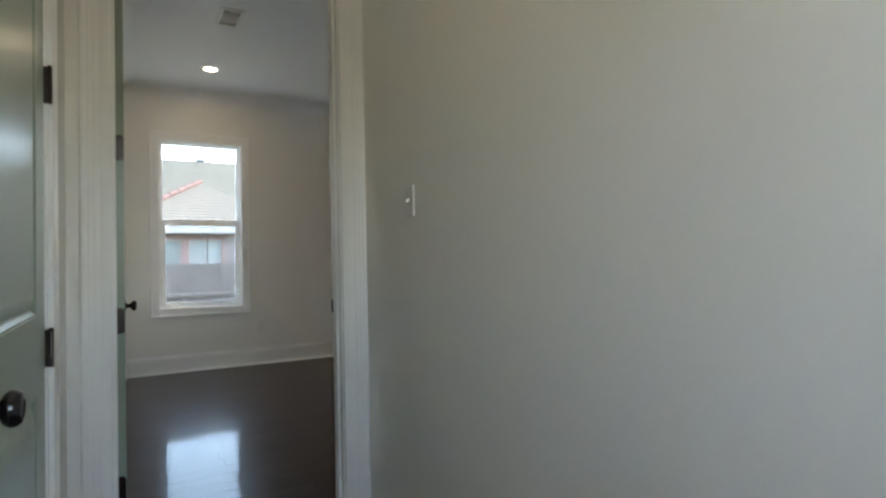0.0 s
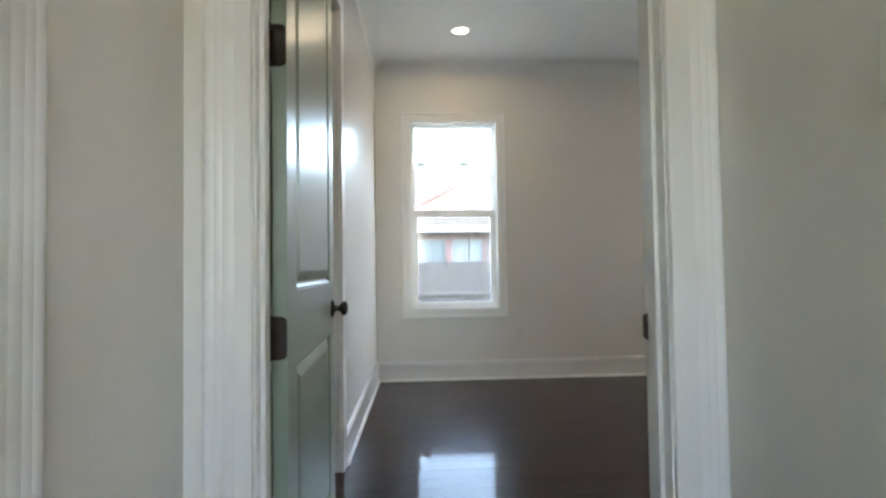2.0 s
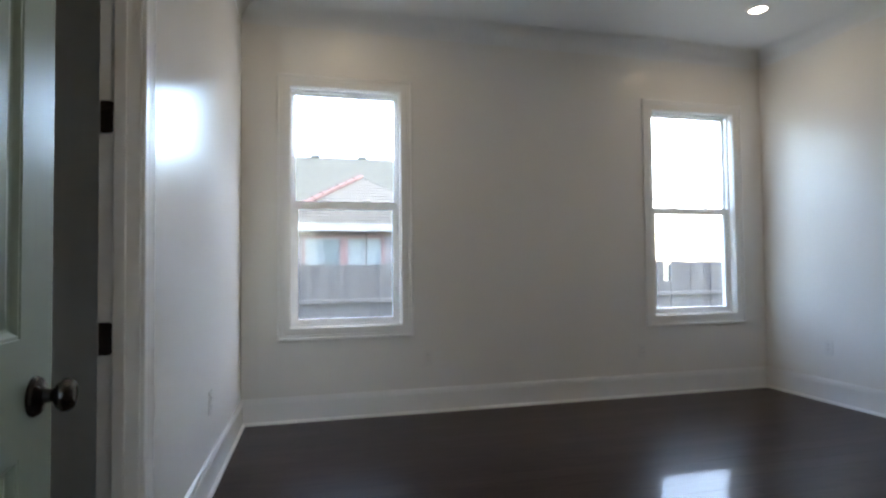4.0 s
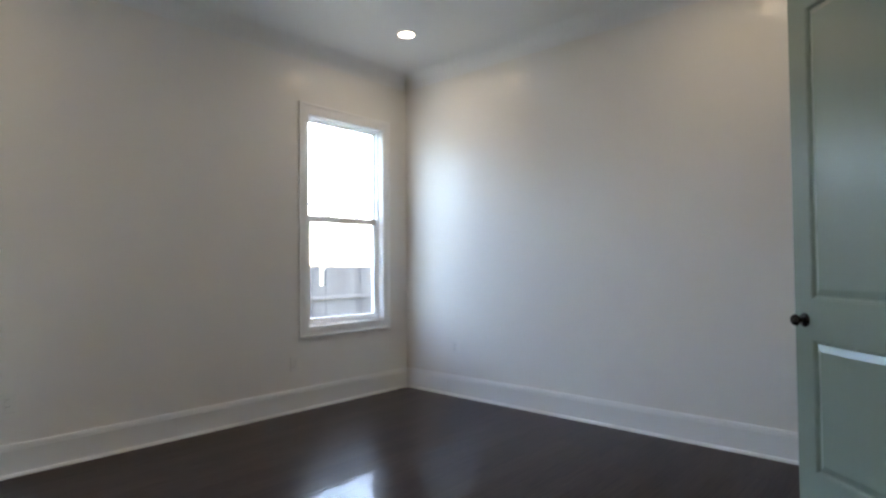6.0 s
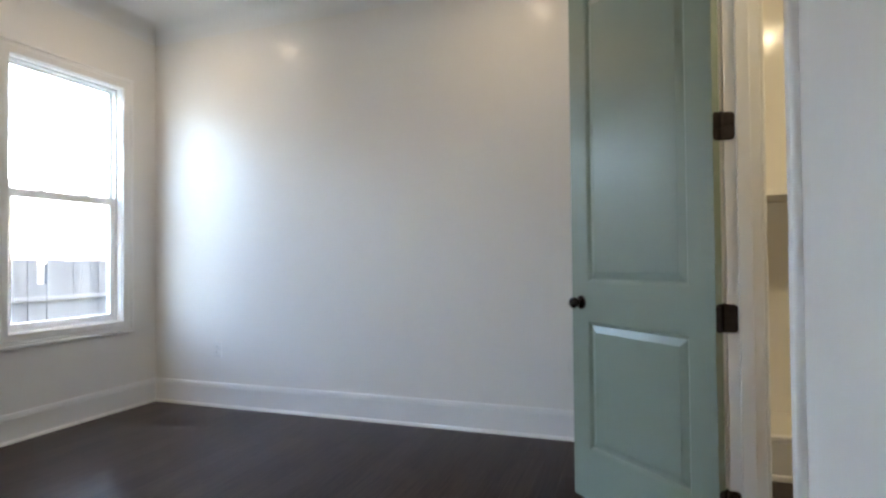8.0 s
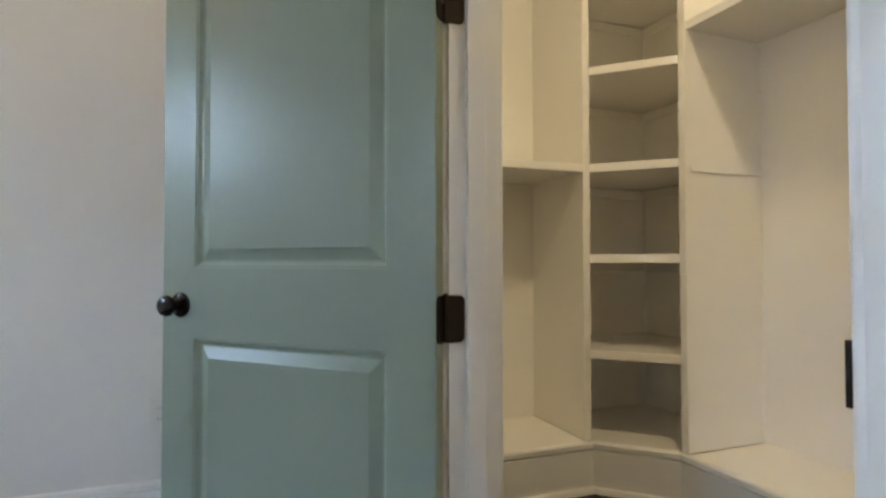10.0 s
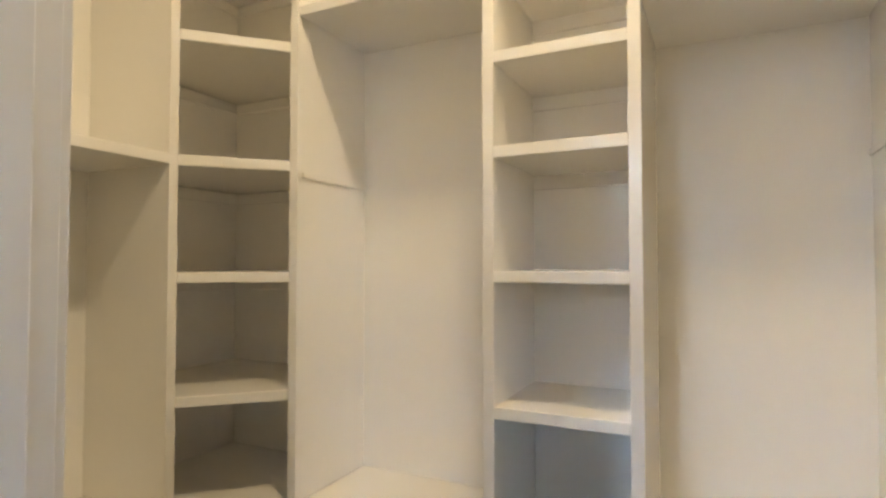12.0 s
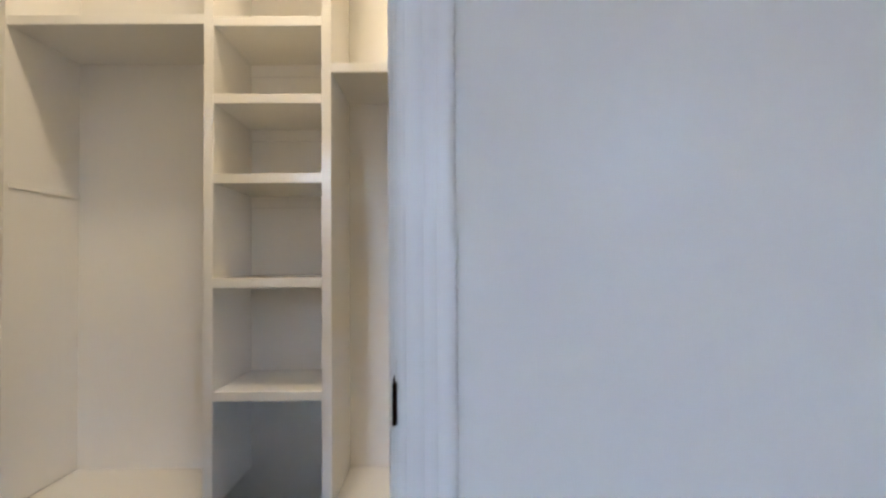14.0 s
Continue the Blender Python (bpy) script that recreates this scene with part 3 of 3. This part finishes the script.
def bay(name, label, x0, x1, y0, y1, z, rail_sides):
    """An open hanging bay: a deep shelf, the deck and the cleats that carry a rail."""
    ob = thing(name, label, "closet bay", "hanging bays")
    board("shelf", boxed(x0, x1, y0, y1, z - BOARD, z, bevel=0.003), ob)
    board("deck", boxed(x0, x1, y0, y1, DECK - 0.03, DECK, bevel=0.003), ob)
    for c in rail_sides:
        board("rail_cleat", boxed(*c, bevel=0.002), ob)
    return ob


bay("hanging_bay", "cream painted hanging bay under a high shelf", TOWER[0] + BOARD, BAY_L - BOARD - 0.004, CLO_B, FRONT - 0.001, 2.040,
    [(BAY_L - BOARD - 0.0105, BAY_L - BOARD - 0.004, CLO_B, FRONT - 0.02, 1.405, 1.425)])
bay("hanging_bay", "cream painted hanging bay beside the shelf tower", BAY_R + BOARD + 0.004, TOWER[1] - BOARD, CLO_B, FRONT - 0.001, 1.857,
    [(BAY_R + BOARD + 0.004, BAY_R + BOARD + 0.0105, CLO_B, FRONT - 0.02, 1.405, 1.425)])
bay("hanging_bay", "cream painted hanging bay along the side wall", -0.3125, CLO_E, -5.072, BACK_HALL - 0.001, 1.466, [])
bay("hanging_bay", "cream painted hanging bay along the hall-side wall", CLO_W, BAY_L + BAY_R + 0.3125, -5.072, BACK_HALL - 0.001, 1.466, [])

# plinth fronts with a base moulding
PLINTH = [(0.0, 0.0), (0.030, 0.0), (0.030, 0.012), (0.024, 0.024), (0.012, 0.028), (0.012, 0.188), (0.005, 0.190), (0.005, 0.197), (0.017, 0.199), (0.017, 0.216), (0.010, 0.2235), (0.0, 0.2235)]


def plinth(a, b):
    run("plinth", a, b, PLINTH, 0.0, "white painted plinth with a base moulding", "baseboard")


P0, P1 = (-0.3125, -5.108), (-0.5745, FRONT + 0.0005)
MIR = BAY_L + BAY_R
plinth(P0, (P0[0], BACK_HALL))
plinth(P1, P0)
plinth((MIR - P1[0], P1[1]), P1)
plinth((MIR - P0[0], P0[1]), (MIR - P1[0], P1[1]))
plinth((MIR - P0[0], BACK_HALL), (MIR - P0[0], P0[1]))

# ---- fixtures ----


def recessed_lamp(x, y, watts, color, label, group, size=1.0):
    ob = thing("recessed_light", label, "ceiling light", group, at=Matrix.Translation((x, y, CEILING)))
    grow = Matrix.Diagonal((size, size, 1, 1))
    bm = bmesh.new()
    lathe(bm, [(0.062, -0.004), (0.064, -0.008), (0.083, -0.006), (0.086, 0.0), (0.062, 0.0)], grow, 40)
    bm.faces.ensure_lookup_table()
    bmesh.ops.delete(bm, geom=[f for f in bm.faces if len(f.verts) > 4], context="FACES_ONLY")
    part("trim_ring", bm, PLASTIC, ob, smooth=True)
    bm = bmesh.new()
    lathe(bm, [(0.0, -0.0035), (0.040, -0.0035), (0.061, -0.003), (0.061, -0.001), (0.0, -0.001)], grow, 40)
    part("lens", bm, LENS, ob, "glowing frosted lens")
    data = bpy.data.lights.new("lamp", "AREA")
    data.shape, data.size = "DISK", 0.12 * size
    data.energy, data.color = watts, color
    lamp = new("lamp_light", data)
    lamp.parent = ob
    lamp.location = (0, 0, -0.012)
    return ob


for x, y in ((-0.742, -0.783), (-3.735, -0.755), (-0.742, -3.05), (-3.735, -3.05)):
    recessed_lamp(x, y, ROOM_LAMP, WARM, "round recessed ceiling light, lit", "bedroom ceiling lights")
recessed_lamp(-1.69, -4.75, CLOSET_LAMP, WARMER, "round flush closet ceiling light, lit", "closet ceiling lights", 2.2)
recessed_lamp(-4.1, -5.6, HALL_LAMP, WARM, "round recessed hallway ceiling light, lit", "hallway ceiling lights")

vent = thing("ceiling_vent", "white metal ceiling register with angled slats", "vent", at=Matrix.Translation((-3.758, -2.035, CEILING)))
bm = cells((-0.085, 0.085), (-0.16, 0.16), [(-0.060, 0.060, -0.135, 0.135)], -0.010, 0.0)
bm.transform(Matrix.Rotation(radians(90), 4, "X") @ Matrix.Diagonal((1, -1, 1, 1)))
bm.transform(Matrix.Diagonal((1, 1, -1, 1)))
part("frame", bm, PLASTIC, vent)
# no duct is cut: a flat dark sheet gives the shade behind the slats
part("backing", boxed(-0.061, 0.061, -0.136, 0.136, -0.0015, -0.0005), SLOT, vent)
for y in (-0.062, 0.078):
    part("divider", boxed(-0.060, 0.060, y - 0.004, y + 0.004, -0.010, -0.0016), PLASTIC, vent)
BANKS = ((-0.122, -0.074, 3, 62), (-0.048, 0.066, 6, -32), (0.094, 0.126, 3, 50))
for y0, y1, count, tilt in BANKS:
    for y in np.linspace(y0, y1, count):
        bm = boxed(-0.060, 0.060, -0.0085, 0.0085, -0.0008, 0.0008)
        bm.transform(Matrix.Translation((0, y, -0.010)) @ Matrix.Rotation(radians(tilt), 4, "X"))
        part("slat", bm, PLASTIC, vent)


def outlet(x, y, z, turn, label="white duplex electrical outlet on the wall"):
    """A cover plate with two sockets; it faces the local -y."""
    ob = thing("outlet", label, "outlet", "wall outlets", at=pose(x, y, z, 0, 0, turn))
    part("cover_plate", boxed(-0.036, 0.036, -0.006, -0.0005, -0.058, 0.058, bevel=0.0025), PLATE, ob)
    for dz in (-0.020, 0.020):
        s = part("socket", boxed(-0.017, 0.017, -0.0085, -0.006, dz - 0.014, dz + 0.014, bevel=0.002), PLATE, ob)
        for dx in (-0.006, 0.006):
            part("slot", boxed(dx - 0.001, dx + 0.001, -0.0092, -0.0084, dz - 0.003, dz + 0.007), SLOT, s)
    part("screw", boxed(-0.002, 0.002, -0.0075, -0.006, -0.002, 0.002), PLATE, ob)
    return ob


outlet(-3.13, 0, 0.415, 0)
outlet(-1.27, 0, 0.385, 0)
outlet(0, -0.625, 0.438, -90)
outlet(0, -3.335, 0.438, -90)
lx, ly = on_left(1.18)
outlet(lx, ly, 0.44, 88.37)

sw = thing("light_switch", "off-white toggle light switch on the hallway wall", "light switch", at=pose(HALL_R, -4.602, 1.345, 0, 0, -90))
part("cover_plate", boxed(-0.036, 0.036, -0.0075, -0.0005, -0.060, 0.060, bevel=0.0035), PLATE, sw)
bm = boxed(-0.005, 0.005, -0.0095, 0.0095, -0.0045, 0.0045, bevel=0.002)
bm.transform(pose(0, -0.013, 0.004, 32, 0, 0))
part("toggle", bm, PLATE, sw, "small lever flipped up")
for z in (-0.030, 0.030):
    bm = bmesh.new()
    lathe(bm, [(0.0, 0.0), (0.0030, 0.0), (0.0026, 0.0012), (0.0, 0.0014)], pose(0, -0.0074, z, 90, 0, 0), 10)
    part("screw", bm, PLATE, sw)

# ---- outside ----
GROUND = -0.80
bm = bmesh.new()
bmesh.ops.create_grid(bm, x_segments=40, y_segments=40, size=400, matrix=Matrix.Translation((0, 0, GROUND)))
tagged(part("ground", bm, GRASS), "dry grass yard between the houses", "ground", kind="structure")
bm = cells((-6.5, 0.6), (GROUND, -0.01), [], 0.0, 0.16)
tagged(part("foundation_wall", bm, SIDING), "plastered foundation wall under the floor", "wall", kind="structure")

FENCE_Y, FENCE_TOP = 4.5, 1.17
fence = thing("fence", "weathered grey cedar board fence along the yard", "fence")
rng = random.Random(7)
meshes = []
for k in range(4):
    bm = boxed(-0.0675, 0.0675, -0.009, 0.009, 0, FENCE_TOP - GROUND + rng.uniform(-0.02, 0.015))
    meshes.append(mesh_of("board", bm, FENCE))
x = -9.0
k = 0
while x < 9.0:
    b = new("board", meshes[rng.randrange(4)])
    b.parent = fence
    broken = 0.82 if 2.14 < x < 2.28 else 1.0      # one board is snapped off near its top
    b.matrix_world = pose(x, FENCE_Y + rng.uniform(-0.003, 0.003), GROUND, 0, rng.uniform(-0.25, 0.25), rng.uniform(-1, 1)) @ Matrix.Diagonal((1, 1, broken, 1))
    x += 0.1365 + rng.uniform(0, 0.0012)
for z in (-0.45, 0.600):
    part("rail", boxed(-9.1, 9.1, FENCE_Y - 0.060, FENCE_Y - 0.013, z - 0.030, z + 0.030, bevel=0.004), FENCE, fence)
for x in np.arange(-7.22, 9, 2.4):
    part("post", boxed(x - 0.045, x + 0.045, FENCE_Y + 0.014, FENCE_Y + 0.104, GROUND, FENCE_TOP - 0.06, bevel=0.004), FENCE, fence)

# neighbour's house: a hipped wing in front of a taller roof
house = thing("neighbour_house", "pale stucco house with a hipped shingle roof and red-trimmed windows", "house")
WX0, WX1, WY, EAVE = -4.45, -0.65, 9.0, 2.06
NW = ((-4.00, -3.20), (-3.03, -2.23))
bm = cells((WX0, WX1), (GROUND, EAVE), [(a, b, 0.75, 1.80) for a, b in NW], WY, WY + 0.15)
part("wall", bm, SIDING, house)
part("wall", boxed(WX0, WX0 + 0.15, WY + 0.15, 14, GROUND, EAVE), SIDING, house)
part("wall", boxed(WX1 - 0.15, WX1, WY + 0.15, 14, GROUND, EAVE), SIDING, house)
part("mullion", boxed(NW[0][1] + 0.052, NW[1][0] - 0.052, WY - 0.03, WY - 0.001, 0.70, 1.85), REDTRIM, house, "red board between the windows")
for a, b in NW:
    w = part("window", ring(a - 0.05, b + 0.05, 0.70, 1.85, 0.05, WY - 0.03, WY + 0.02), REDTRIM, house, "red-trimmed sliding window")
    c = (a + b) / 2
    part("pane", boxed(a, c, WY + 0.06, WY + 0.07, 0.75, 1.80), BLIND, w, "pane over a drawn pale blind")
    part("pane", boxed(c, b, WY + 0.06, WY + 0.07, 0.75, 1.80), DARKGLASS if a < -3.5 else BLIND, w)
    part("sash_bar", boxed(c + 0.02, b - 0.04, WY + 0.03, WY + 0.055, 1.13, 1.16), FASCIA, w)
    part("frame", ring(c - 0.02, b - 0.003, 0.753, 1.797, 0.04, WY + 0.02, WY + 0.055), FASCIA, w)
    part("frame", ring(a + 0.003, c + 0.02, 0.753, 1.797, 0.03, WY + 0.025, WY + 0.05), FASCIA, w)
part("downspout", boxed(WX0 - 0.02, WX0 + 0.06, WY - 0.09, WY - 0.01, GROUND, EAVE, bevel=0.01), FASCIA, house)
APEX = (-2.54, 10.74, 3.48)
OV = 0.4


def courses(parent, mat, a, b, c, d, n, name="roof", step=0.045):
    """Overlapping shingle courses on the slope a-b (eave) to d-c (ridge)."""
    a, b, c, d = map(Vector, (a, b, c, d))
    nrm = (b - a).cross(d - a).normalized()
    bm = bmesh.new()
    for i in range(n):
        t0, t1 = i / n, min(1, (i + 1.25) / n)
        p, q, r, s = a.lerp(d, t0), b.lerp(c, t0), b.lerp(c, t1), a.lerp(d, t1)
        lo = [p, q, r, s]
        hi = [p + nrm * step, q + nrm * step, r + nrm * 0.012, s + nrm * 0.012]
        vs = [bm.verts.new(v) for v in lo + hi]
        for f in ((0, 1, 2, 3), (4, 5, 6, 7), (0, 1, 5, 4), (1, 2, 6, 5), (2, 3, 7, 6), (3, 0, 4, 7)):
            bm.faces.new([vs[k] for k in f])
    return part(name, bm, mat, parent)


e0, e1 = (WX0 - OV, WY - 0.34, EAVE + 0.03), (WX1 + OV, WY - 0.34, EAVE + 0.03)
ap = Vector(APEX)
tip = ap + Vector((0.02, 0, 0))
roof = courses(house, SHINGLE, e0, e1, tip, ap, 16, step=0.024)
b0, b1 = (WX0 - OV, 14, EAVE + 0.03), (WX1 + OV, 14, EAVE + 0.03)
courses(house, SHINGLE, b0, e0, ap, (APEX[0], 14, APEX[2]), 16)
courses(house, SHINGLE, e1, b1, (APEX[0], 14, APEX[2]), ap, 16)
part("fascia", boxed(e0[0], e1[0], e0[1] - 0.02, e0[1] + 0.02, EAVE - 0.12, EAVE + 0.05), FASCIA, house)
part("soffit", boxed(e0[0], e1[0], e0[1], WY, EAVE - 0.02, EAVE), SIDING, house)


def ridge_tiles(parent, a, b, n):
    a, b = Vector(a), Vector(b)
    for i in range(n):
        p, q = a.lerp(b, i / n), a.lerp(b, (i + 1.12) / n)
        ax = (q - p).normalized()
        s = ax.cross(Vector((0, 0, 1))).normalized()
        up = s.cross(ax)
        rings = []
        for c, r in ((p, 0.095), (q, 0.078)):
            rings.append([c + s * (r * math.cos(radians(t))) + up * (r * math.sin(radians(t)) + 0.03) for t in range(-20, 201, 22)])
        part("ridge_tile", sweep(rings), RIDGE, parent)


ridge_tiles(roof, e0, APEX, 11)

main = thing("neighbour_main_roof", "large grey-green shingle roof of the house behind", "house")
courses(main, SHINGLE_OLD, (-12, 11.6, 2.9), (2.0, 11.6, 2.9), (0.5, 15.5, 4.92), (-12, 15.5, 4.88), 30, step=0.02)
part("wall", boxed(-11.5, 1.6, 12.0, 16, GROUND, 3.0), SIDING, main)
courses(main, SHINGLE_OLD, (2.0, 19.4, 2.9), (-12, 19.4, 2.9), (-12, 15.5, 4.88), (0.5, 15.5, 4.92), 22)
pipe = tagged(part("vent_pipe", bmesh.new(), FASCIA), "white roof vent pipe with a flashing", "pipe")
bm = bmesh.new()
lathe(bm, [(0.0, 0.0), (0.17, 0.0), (0.15, 0.06), (0.065, 0.10), (0.06, 0.12), (0.06, 1.25), (0.085, 1.26), (0.085, 1.33), (0.0, 1.34)], Matrix.Translation((-4.47, 12.05, 3.12)), 16)
bm.to_mesh(pipe.data)
bm.free()
for x in (-2.0, -4.9, -3.6):
    ob = tagged(part("roof_vent", boxed(-0.16, 0.16, -0.10, 0.10, 0.0, 0.10, bevel=0.02), ROOF), "dark metal ridge vent on the roof", "roof vent", "roof vents")
    ob.location = (x, 15.45, 4.90)


def bent_rod(parent, pts, radius):
    """A thin round rod through the points."""
    rings = []
    pts = [Vector(p) for p in pts]
    for k, p in enumerate(pts):
        way = (pts[min(k + 1, len(pts) - 1)] - pts[max(k - 1, 0)]).normalized()
        a = way.cross(Vector((0, 1, 0.01))).normalized()
        b = way.cross(a)
        rings.append([p + a * (radius * math.cos(t)) + b * (radius * math.sin(t)) for t in np.linspace(0, 2 * math.pi, 7)[:-1]])
    return sweep(rings)


hook = thing("garden_hook", "thin dark metal garden hook with curled arms", "garden hook")
part("pole", bent_rod(hook, [(-2.70, 8.4, GROUND), (-2.68, 8.4, 0.9), (-2.65, 8.4, 1.84)], 0.014), BRONZE, hook)
for d in (-1, 1):
    arc = [(-2.65 + d * (0.10 - 0.10 * math.cos(radians(a))), 8.4, 1.84 + 0.07 * math.sin(radians(a))) for a in range(0, 201, 20)]
    part("arm", bent_rod(hook, arc, 0.012), BRONZE, hook)

wire = thing("power_line", "dark overhead power line between the houses", "cable")
pts = [(x, 14.0, 4.78 + 0.0016 * (x + 3) ** 2) for x in np.linspace(-16, 18, 18)]
part("cable", bent_rod(wire, pts, 0.012), SLOT, wire)

far = thing("far_house", "pale house with a dark eave beyond the fence", "house")
part("wall", boxed(-14, 12.3, 20.6, 26, GROUND, 4.3), SIDING, far)
courses(far, SHINGLE_OLD, (-14.5, 20.0, 4.35), (13.75, 20.0, 4.35), (9.5, 23.5, 5.1), (-14, 23.5, 5.1), 10)
part("soffit", boxed(-14.4, 13.6, 20.02, 20.6, 4.28, 4.34), FASCIA, far)

# ---- floor planks ----
PLANK = 0.125
rng = random.Random(3)
LENGTHS = (0.75, 1.05, 1.35, 1.65, 1.95)
plank_mesh = {}
for L in LENGTHS:
    bm = boxed(0, L - 0.0006, -PLANK / 2 + 0.0003, PLANK / 2 - 0.0003, -0.012, 0.0)
    plank_mesh[L] = mesh_of("plank", bm, FLOOR)


def lay(x0, x1, y0, y1):
    """Boards in staggered rows, cut to the walls at both ends and ripped along the last row."""
    rows = round((y1 - y0) / PLANK)
    wide = (y1 - y0) / rows / PLANK
    for k in range(rows):
        x, end = x0, x0 + rng.uniform(0.25, 1.4)
        while x < x1 - 0.001:
            end = min(end, x1)
            if x1 - end < 0.2:
                end = x1
            L = min((n for n in LENGTHS if n >= end - x), default=LENGTHS[-1])
            p = new("plank", plank_mesh[L])
            p.parent = floor
            p.location = (x, y0 + (k + 0.5) * wide * PLANK, 0.0)
            p.scale = ((end - x) / L, wide, 1.0)
            p.rotation_euler.x = max(-0.003, min(0.003, rng.gauss(0, 0.0013)))
            x, end = end, end + rng.choice(LENGTHS)


lay(-4.64, 0.0, -4.07, 0.0)
lay(CLOSET[0] - 0.02, CLOSET[1] + 0.02, -4.195, -4.07)
lay(-3.40, 0.14, -5.52, -4.195)
lay(-4.665, -3.52, -7.6, -4.07)
